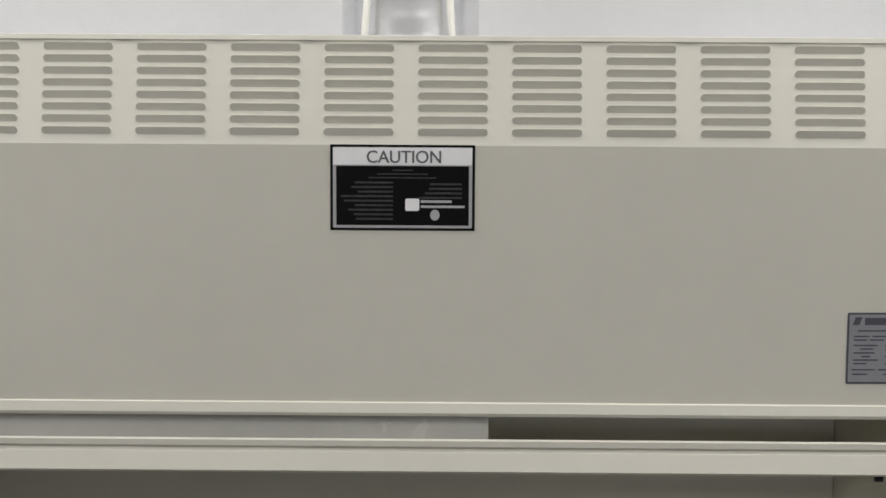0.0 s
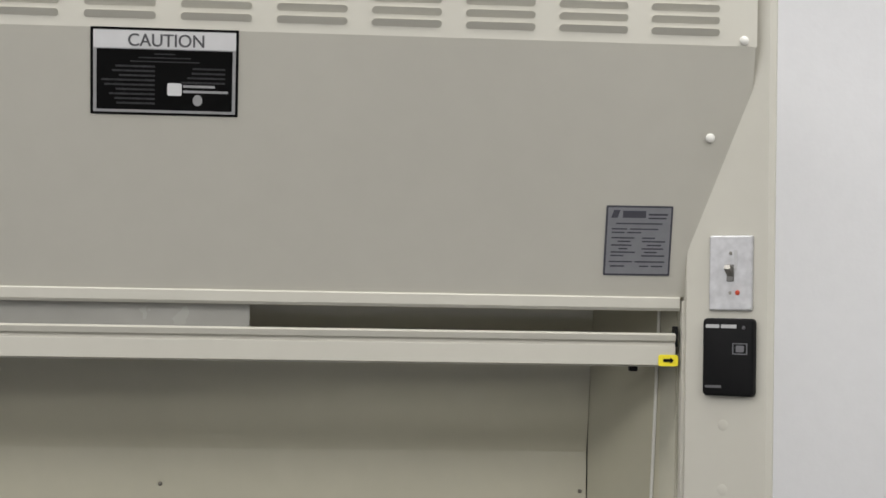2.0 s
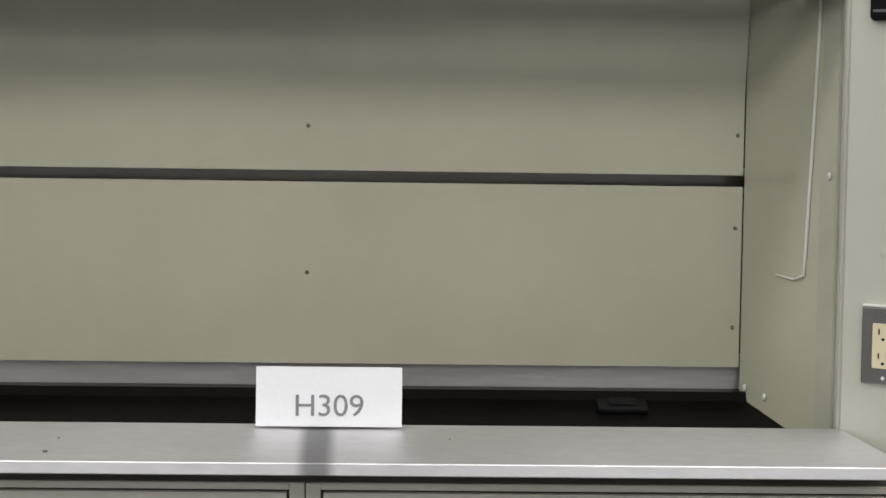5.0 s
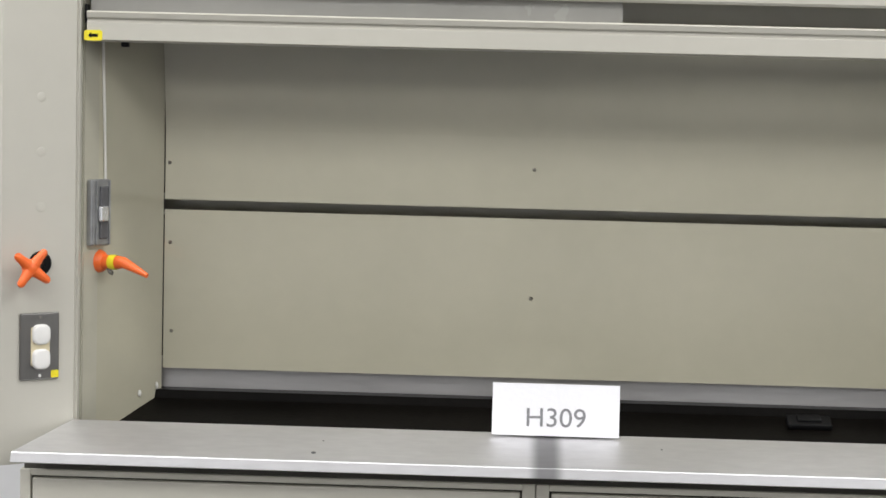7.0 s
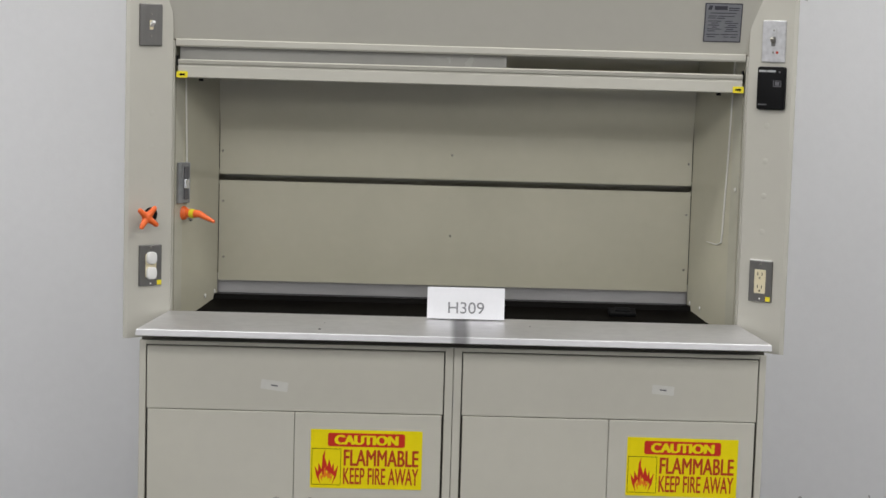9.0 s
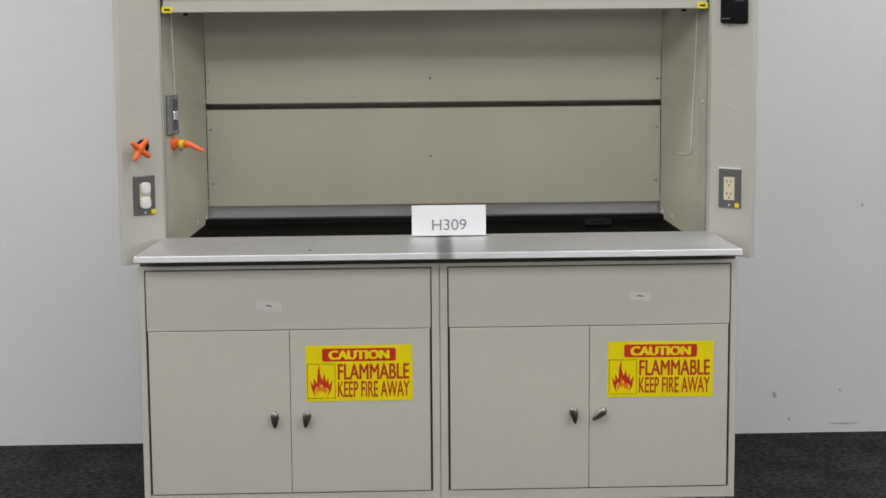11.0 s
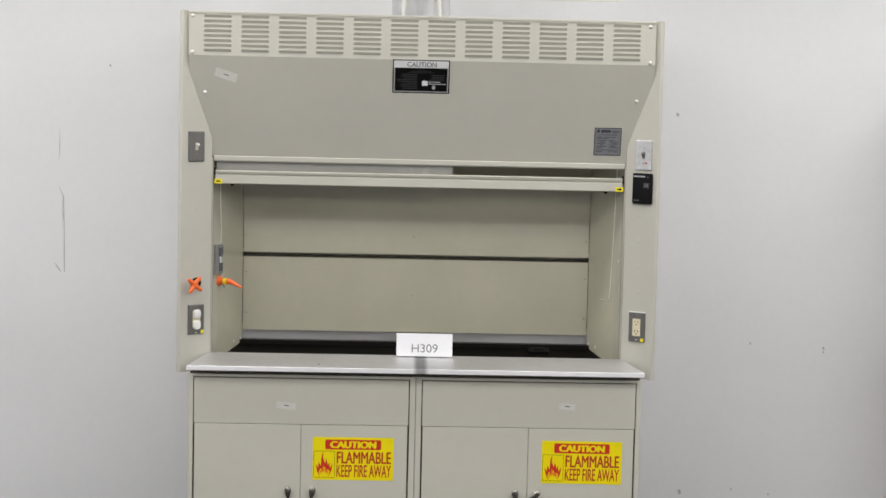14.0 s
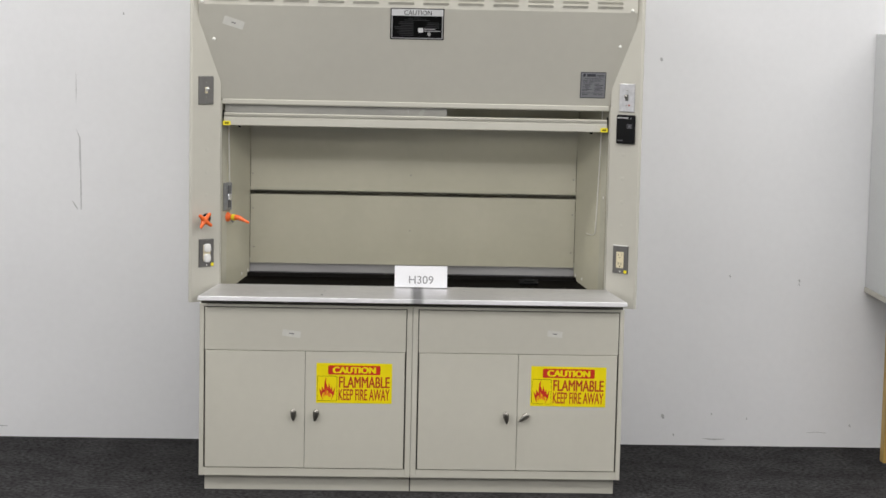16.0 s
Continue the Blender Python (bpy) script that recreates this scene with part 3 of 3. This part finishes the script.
lettering("word_caution", "CAUTION", 0.0235, GREY_INK, cau, pose(0.002, -0.0013, 0.0448), 1.0, bold=0.0003, fit=(0.110, 0.018))
rnd = random.Random(4)
for i in range(3):
    w = (0.03, 0.075, 0.10)[i]
    part("text_line", boxed(-w / 2, w / 2, -0.0014, -0.0011, 0.0245 - i * 0.0055, 0.0262 - i * 0.0055), DIM_INK, cau)
for i in range(9):
    w = 0.05 + 0.030 * rnd.random()
    part("text_line", boxed(-0.014 - w, -0.014, -0.0014, -0.0011, 0.006 - i * 0.0066, 0.0088 - i * 0.0066), DIM_INK, cau)
    if i < 4:
        w = 0.045 + 0.025 * rnd.random()
        part("text_line", boxed(0.088 - w, 0.088, -0.0014, -0.0011, 0.004 - i * 0.0066, 0.0068 - i * 0.0066), DIM_INK, cau)
part("emblem", rounded_plate(0.021, 0.018, -0.0015, -0.0011, 0.003), LABEL_WHITE, cau, "white square emblem", pose(0.0145, 0, -0.0245))
part("round_mark", along_y([(0.007 * math.cos(a * math.pi / 8), 0.008 * math.sin(a * math.pi / 8)) for a in range(16)], -0.0015, -0.0011), LABEL_SILVER, cau, "round silver mark", pose(0.048, 0, -0.0395))
for x0, x1, z in ((0.027, 0.073, -0.0215), (0.027, 0.092, -0.029)):
    part("text_bar", boxed(x0, x1, -0.0014, -0.0011, z, z + 0.0035), LABEL_SILVER, cau)

plate = thing("rating_plate", "grey metal rating plate with dark print", "label", on_slope(0.7185, 1.691, 0.0004) @ pose(0, 0, 0, 0, -0.3, 0))
part("sheet", rounded_plate(0.104, 0.110, -0.0008, 0, 0.002), NAMEPLATE_INK, plate)
part("field", rounded_plate(0.098, 0.104, -0.0011, -0.0007, 0.001), NAMEPLATE_GREY, plate)
part("logo_mark", along_y([(-0.044, 0.036), (-0.034, 0.036), (-0.030, 0.048), (-0.040, 0.048)], -0.0014, -0.001), NAMEPLATE_INK, plate)
part("heading_bar", boxed(-0.026, 0.010, -0.0014, -0.001, 0.036, 0.047), NAMEPLATE_INK, plate)
part("heading_bar", boxed(0.014, 0.044, -0.0014, -0.001, 0.040, 0.043), NAMEPLATE_INK, plate)
part("heading_bar", boxed(0.014, 0.042, -0.0014, -0.001, 0.0345, 0.037), NAMEPLATE_INK, plate)
for z, spans in ((0.0270, ((-0.036, 0.036),)), (0.0185, ((-0.042, -0.018), (-0.014, 0.030))), (0.0130, ((-0.042, -0.022), (-0.018, 0.004))),
                 (0.0045, ((-0.042, -0.006), (0.006, 0.026))), (-0.0010, ((-0.032, -0.012), (0.006, 0.042))), (-0.0070, ((-0.042, -0.010), (0.014, 0.036))),
                 (-0.0125, ((-0.030, -0.016), (0.006, 0.040))), (-0.0180, ((-0.042, -0.004), (0.010, 0.030))), (-0.0235, ((-0.042, -0.022), (0.006, 0.042))),
                 (-0.0330, ((-0.044, -0.008), (-0.004, 0.043))), (-0.0400, ((-0.042, -0.020), (0.004, 0.018), (0.022, 0.040)))):
    for a, b in spans:
        part("text_line", boxed(a, b, -0.0014, -0.001, z - 0.0011, z + 0.0011), NAMEPLATE_INK, plate)

# ---- switches, sockets, monitor ----
def cover_plate(name, label, category, m, material):
    s = thing(name, label, category, m, "electrical plates on the posts")
    bm = rounded_plate(0.0705, 0.1145, -0.005, 0, 0.003)
    es = [e for e in bm.edges if all(v.co.y < -0.004 for v in e.verts)]
    bmesh.ops.bevel(bm, geom=es, offset=0.0025, segments=2, profile=0.5, affect="EDGES")
    part("cover", bm, material, s)
    return s


def plate_screw(s, z, material=KNOB_METAL):
    part("screw", lathe([(0, 0.0015), (0.0022, 0.0014), (0.003, 0)], 10), material, s, "", pose(0, -0.005, z, 90))


def toggle_switch(m, steel, label):
    s = cover_plate("light_switch", label, "switch", m, steel)
    part("slot", boxed(-0.006, 0.006, -0.0058, -0.0045, -0.013, 0.013, bevel=0.001), IVORY if steel is PLATE_STEEL else PLATE_STEEL, s)
    part("toggle", along_x([(-0.005, -0.006), (-0.005, 0.006), (-0.017, 0.012), (-0.019, 0.006)], -0.0045, 0.0045), WHITE_PLASTIC if steel is PLATE_STEEL else KNOB_METAL, s)
    for z in (-0.030, 0.030):
        plate_screw(s, z)
    return s


toggle_switch(on_post(-1, 0.853, 1.640, 0.0003), PLATE_STEEL, "dull steel switch plate with a white toggle on the post")
sw = toggle_switch(on_post(1, 0.856, 1.643, 0.0003), BRIGHT_STEEL, "bright scratched switch plate with a metal toggle")
part("indicator", lathe([(0, 0.003), (0.003, 0.0028), (0.004, 0)], 12), SIGN_DARK_RED, sw, "small red indicator lamp", pose(0.012, -0.005, -0.030, 90))
part("dark_smear", boxed(0.006, 0.011, -0.0056, -0.0049, 0.004, 0.035), LABEL_SILVER, sw)


def socket_right(m):
    s = cover_plate("power_outlet", "ivory double outlet in a dull steel plate", "outlet", m, PLATE_STEEL)
    f = part("insert", rounded_plate(0.0335, 0.0665, -0.0075, -0.004, 0.002), IVORY, s, "ivory insert")
    for dz in (-0.018, 0.018):
        for dx in (-0.0065, 0.0065):
            part("blade_slot", boxed(dx - 0.0011, dx + 0.0011, -0.0078, -0.0072, dz - 0.001, dz + 0.0075), BLACK_PLASTIC, f)
        part("earth_hole", lathe([(0, 0.0004), (0.0024, 0.0003), (0.0024, 0)], 10), BLACK_PLASTIC, f, "", pose(0, -0.0075, dz - 0.008, 90))
    plate_screw(s, 0.048), plate_screw(s, -0.048, WHITE_PLASTIC)
    part("yellow_dot", rounded_plate(0.014, 0.013, -0.0056, -0.005, 0.002), YELLOW, s, "small yellow tag", pose(0.025, 0, -0.048))
    part("top_flange", boxed(-0.034, 0.034, -0.006, 0, 0.0575, 0.0605), WHITE_PLASTIC, s)
    return s


def socket_left(m):
    s = cover_plate("power_outlet", "steel outlet plate with two white safety plugs", "outlet", m, PLATE_STEEL)
    f = part("insert", rounded_plate(0.0335, 0.0665, -0.0072, -0.004, 0.004), IVORY, s, "ivory insert")
    for dz in (-0.021, 0.021):
        bm = rounded_plate(0.035, 0.036, -0.016, -0.0065, 0.012)
        es = [e for e in bm.edges if all(v.co.y < -0.0155 for v in e.verts)]
        bmesh.ops.bevel(bm, geom=es, offset=0.004, segments=3, profile=0.5, affect="EDGES")
        part("safety_plug", bm, WHITE_PLASTIC, f, "white plastic safety plug", pose(0, 0, dz) @ Matrix.Diagonal((0.88, 1, 0.95, 1)), True)
    plate_screw(s, 0.050), plate_screw(s, -0.050, WHITE_PLASTIC)
    part("yellow_dot", rounded_plate(0.014, 0.013, -0.0056, -0.005, 0.002), YELLOW, s, "small yellow tag", pose(0.027, 0, -0.048))
    return s


socket_right(on_post(1, 0.850, 0.979, 0.0003))
socket_left(on_post(-1, 0.848, 0.979, 0.0003))

mon = thing("airflow_monitor", "black airflow alarm monitor on the hood post", "monitor", on_post(1, 0.856, 1.515, 0.0003))
bm = rounded_plate(0.083, 0.118, -0.012, 0, 0.007)
es = [e for e in bm.edges if all(v.co.y < -0.0115 for v in e.verts)]
bmesh.ops.bevel(bm, geom=es, offset=0.0035, segments=3, profile=0.5, affect="EDGES")
part("case", bm, BLACK_PLASTIC, mon, "", None, True)
part("title_bar", boxed(-0.036, -0.014, -0.0128, -0.0118, 0.044, 0.0495), LABEL_SILVER, mon)
part("title_bar", boxed(-0.011, 0.014, -0.0128, -0.0118, 0.044, 0.0495), LABEL_SILVER, mon)
part("lamp", lathe([(0, 0.002), (0.0025, 0.0015), (0.003, 0)], 10), GREY_INK, mon, "", pose(0.026, -0.012, 0.045, 90))
for (a0, a1, b0, b1) in ((0.008, 0.032, 0.020, 0.0215), (0.008, 0.032, 0.0045, 0.006), (0.008, 0.0095, 0.006, 0.020), (0.0305, 0.032, 0.006, 0.020)):
    part("display_frame", boxed(a0, a1, -0.0128, -0.0118, b0, b1), DISPLAY_GREY, mon)
part("display", rounded_plate(0.013, 0.010, -0.0128, -0.0118, 0.002), DISPLAY_GREY, mon, "", pose(0.020, 0, 0.013))
part("maker_bar", boxed(-0.036, -0.010, -0.0128, -0.0118, -0.047, -0.043), GREY_INK, mon)

# ---- gas valve, spout, switch box ----
valve = thing("gas_valve_handle", "orange four-armed valve handle with a black collar on the post", "valve", on_post(-1, 0.868, 1.116))
part("collar", lathe([(0, 0.008), (0.017, 0.007), (0.020, 0.003), (0.0205, 0)], 22), BLACK_PLASTIC, valve, "black collar", pose(0.026, 0, 0.004, 90), True)
part("stem", tube([(0.026, -0.004, 0.004), (0.012, -0.022, 0.002), (-0.003, -0.038, 0)], 0.007, 12), BLACK_PLASTIC, valve, "", None, True)
bm = lathe([(0, 0.048), (0.008, 0.047), (0.013, 0.043), (0.014, 0.034), (0.012, 0.030), (0, 0.030)], 18)
for k in range(4):
    a = radians(52 + 90 * k)
    arm = tube([(0.008 * math.cos(a), 0.008 * math.sin(a), 0.039), (0.020 * math.cos(a), 0.020 * math.sin(a), 0.041), (0.031 * math.cos(a), 0.031 * math.sin(a), 0.044), (0.0345 * math.cos(a), 0.0345 * math.sin(a), 0.0445)], [0.0095, 0.0072, 0.0062, 0.003], 10)
    me = bpy.data.meshes.new("arm")
    arm.to_mesh(me)
    arm.free()
    bm.from_mesh(me)
    bpy.data.meshes.remove(me)
part("handle", bm, ORANGE, valve, "", pose(-0.006, 0, 0, 90) @ Matrix.Diagonal((1.1, 1.1, 1, 1)), True)


def liner_pose(side, y, z):
    """A pose on an inner side wall: local -y points into the hood, local x backwards (left wall)."""
    x = INNER_F - (y - 0.11) * (INNER_F - INNER_B) / (BACK_Y - 0.11)
    turn = math.degrees(math.atan2(INNER_F - INNER_B, BACK_Y - 0.11))
    return pose(side * x, y, z, 0, 0, -side * (90 - turn))


spout = thing("gas_spout", "orange gas spout with a yellow band on the inner wall", "spout", liner_pose(-1, 0.160, 1.116) @ Matrix.Diagonal((0.85, 0.93, 0.95, 1)))
part("rosette", lathe([(0, 0.014), (0.014, 0.013), (0.019, 0.007), (0.0215, 0)], 20), ORANGE, spout, "", pose(0, 0, 0, 90), True)
part("neck", lathe([(0.0125, 0.0), (0.0125, 0.026), (0.0115, 0.05)], 16), ORANGE, spout, "", pose(0, 0, 0, 90), True)
part("band", lathe([(0.0135, 0.026), (0.0138, 0.028), (0.0138, 0.040), (0.0135, 0.042)], 16), YELLOW, spout, "yellow band", pose(0, 0, 0, 90), True)
part("nozzle", tube([(0, -0.045, 0.001), (0.002, -0.058, 0.000), (0.004, -0.075, -0.007), (0.006, -0.092, -0.014), (0.007, -0.108, -0.021)], [0.0115, 0.0105, 0.0085, 0.0065, 0.0045], 12), ORANGE, spout, "", None, True)
part("clip", tube([(0, -0.022, -0.012), (0.0, -0.025, -0.019), (0.001, -0.031, -0.021)], 0.004, 8), PLATE_STEEL, spout, "", None, True)

sbox = thing("switch_box", "narrow steel device plate with a black insert on the inner wall", "switch box", liner_pose(-1, 0.150, 1.202))
bm = boxed(-0.026, 0.026, -0.011, 0, -0.058, 0.058, bevel=0.003)
part("cover", bm, DEVICE_STEEL, sbox, "grey steel cover")
for x in (-0.021, -0.012, 0.022):
    part("ridge", boxed(x - 0.0022, x + 0.0022, -0.0135, -0.0105, -0.056, 0.056, bevel=0.001), DEVICE_STEEL, sbox)
part("insert", boxed(-0.004, 0.017, -0.0145, -0.010, -0.046, 0.046, bevel=0.002), GREY_INK, sbox, "dark insert")
part("spring_lid", boxed(-0.012, 0.012, -0.021, -0.0135, -0.016, 0.012, bevel=0.004), GALVANISED, sbox)

# ---- loose things ----
card = thing("number_card", "folded white paper card printed with an item number", "card", pose(0.0315, 0.0645, 0.8475) @ pose(0, 0, 0, -7))
bm = along_x([(0.0, 0.0), (0.0006, 0.0), (0.0010, 0.087), (0.046, 0.004), (0.0466, 0.0045), (0.0012, 0.0883), (0.0, 0.088)], -0.108, 0.108)
part("sheet", bm, PAPER, card)
lettering("item_number", "H309", 0.0455, PRINT_GREY, card, pose(0.0, -0.0004, 0.0295), 1.04, "grey printed number", thick=0.0002)

block = thing("sash_stop_block", "black plastic block lying in the work pan", "block", pose(0.492, 0.272, 0.8451, 18.2, 0, 0))
bm = boxed(-0.040, 0.040, -0.02, 0.02, 0, 0.011, bevel=0.003)
part("base", bm, BLACK_PLASTIC, block)
part("ridge", boxed(-0.022, 0.022, -0.008, 0.016, 0.0105, 0.0145, bevel=0.002), BLACK_PLASTIC, block)

# ---- above the hood ----
duct = thing("exhaust_duct", "galvanised exhaust stub with a torn foil collar", "duct", pose(-0.004, 0.31, 2.142) @ Matrix.Diagonal((0.955, 0.955, 1, 1)))
part("stub", lathe([(0.119, 0.0), (0.119, 0.196), (0.121, 0.2), (0.114, 0.2)], 40), GALVANISED, duct, "", None, True)
bm = bmesh.new()
rng = random.Random(7)
lo, hi = [], []
for i in range(48):
    a = 2 * math.pi * i / 48
    r0, r1 = 0.122, 0.124 + 0.012 * rng.random()
    lo.append(bm.verts.new((r0 * math.cos(a), r0 * math.sin(a), 0.168 + 0.012 * rng.random())))
    hi.append(bm.verts.new((r1 * math.cos(a), r1 * math.sin(a), 0.212 + 0.02 * rng.random())))
for i in range(48):
    bm.faces.new((lo[i], lo[(i + 1) % 48], hi[(i + 1) % 48], hi[i]))
collar = part("foil_collar", bm, FOIL, duct, "crumpled foil collar", None, False)
collar.modifiers.new("thickness", "SOLIDIFY").thickness = 0.002
# Added white tube in the shape of the bright streaks reflected in the metal.
u_path = [(-0.077, -0.121, 0.0), (-0.069, -0.121, 0.112), (-0.063, -0.121, 0.122), (-0.052, -0.121, 0.126), (0.052, -0.121, 0.126), (0.063, -0.121, 0.122), (0.069, -0.121, 0.112), (0.077, -0.121, 0.0)]
part("highlight_strap", tube(u_path, 0.006, 8), CAP_PLASTIC, duct, "added white inverted U giving the bright reflections on the stub", None, True)
hose = [(0.100 + 0.006 * (i % 2), 0.198 + i * 0.016) for i in range(54)]
part("flexible_hose", lathe(hose, 36), FOAM, duct, "pale ribbed flexible hose", None, True)

rod = thing("cross_rail", "thin two-tone metal rail above the hood", "rail", pose(-0.004, 0.02, 2.236))
part("upper_rail", boxed(-0.742, 0.742, -0.008, 0.012, 0.0, 0.011, bevel=0.001), RAIL_GREY, rod)
part("lower_rail", boxed(-0.742, 0.742, -0.006, 0.010, -0.014, -0.0005, bevel=0.001), CAP_PLASTIC, rod)
for x in (-0.7, 0.7):
    part("hanger_wire", tube([(x, 0.002, 0.011), (x, 0.002, 0.964)], 0.0012, 6), WHITE_PLASTIC, rod)

# ---- beside the hood ----
hutch = thing("storage_hutch", "grey laminate hutch panel with a cream lower edge on wooden legs", "cabinet", pose(2.118, 0, 0))
part("side_panel", boxed(0, 0.024, 0.35, WALL_Y - 0.004, 0.7605, 1.927, bevel=0.003), GREY_LAMINATE, hutch)
part("lower_edge", boxed(-0.003, 0.028, 0.35, WALL_Y - 0.004, 0.7365, 0.7605, bevel=0.002), STEEL_PAINT, hutch, "cream lower edge")
part("top_board", boxed(0.024, 0.9, 0.35, WALL_Y - 0.004, 1.902, 1.927), GREY_LAMINATE, hutch)
part("bottom_board", boxed(0.028, 0.9, 0.35, WALL_Y - 0.004, 0.7365, 0.7605), GREY_LAMINATE, hutch)
part("back_board", boxed(0.024, 0.9, WALL_Y - 0.02, WALL_Y - 0.004, 0.7605, 1.902), GREY_LAMINATE, hutch)
for x, y in ((0.034, 0.67), (0.034, 0.40), (0.83, 0.67), (0.83, 0.40)):
    part("leg", boxed(x, x + 0.06, y, y + 0.06, 0, 0.7365, bevel=0.003), WOOD, hutch, "yellow wooden leg")

# ---- marks on the wall ----
def scuff(points, r):
    points = [(0.9730 * x + 0.0057 * z - 0.0253, -0.0057 * x + 0.9752 * z + 0.0278) for x, z in points]
    bm = tube([(x, WALL_Y - 0.0005, z) for x, z in points], r, 6)
    bmesh.ops.scale(bm, vec=(1, 0.25, 1), space=Matrix.Translation((0, -WALL_Y, 0)), verts=bm.verts)
    return tagged(part("scuff_mark", bm, SCUFF), "thin grey scuff on the white wall", "scuff mark", "wall marks")


scuff([(-1.545, 1.42), (-1.528, 1.38), (-1.523, 1.25), (-1.521, 1.12), (-1.520, 1.045)], [0.0008, 0.0030, 0.0022, 0.0032, 0.0020])
scuff([(-1.531, 1.36), (-1.530, 1.30), (-1.528, 1.235)], [0.0006, 0.0018, 0.0006])
scuff([(1.45, 0.014), (1.50, 0.011), (1.56, 0.013)], [0.001, 0.004, 0.001])
scuff([(1.95, 0.052), (2.00, 0.056), (2.05, 0.052)], [0.0006, 0.0018, 0.0006])
scuff([(-2.05, 0.012), (-1.95, 0.015), (-1.86, 0.011)], [0.001, 0.006, 0.001])
scuff([(-1.562, 1.085), (-1.545, 1.062), (-1.535, 1.045)], [0.001, 0.0035, 0.001])
scuff([(-1.548, 1.68), (-1.546, 1.60), (-1.547, 1.54)], [0.0005, 0.0022, 0.0005])
for x, z, r in ((1.255, 0.118, 0.011), (1.182, 1.815, 0.009), (1.883, 0.785, 0.007), (1.883, 0.768, 0.005), (1.55, 0.80, 0.006), (1.49, 0.135, 0.005), (1.66, 0.115, 0.005), (-1.33, 1.96, 0.006), (2.16, 0.09, 0.006), (1.31, 0.03, 0.006)):
    scuff([(x - 0.4 * r, z + r), (x, z), (x + 0.2 * r, z - r)], [0.4 * r, 0.8 * r, 0.4 * r])
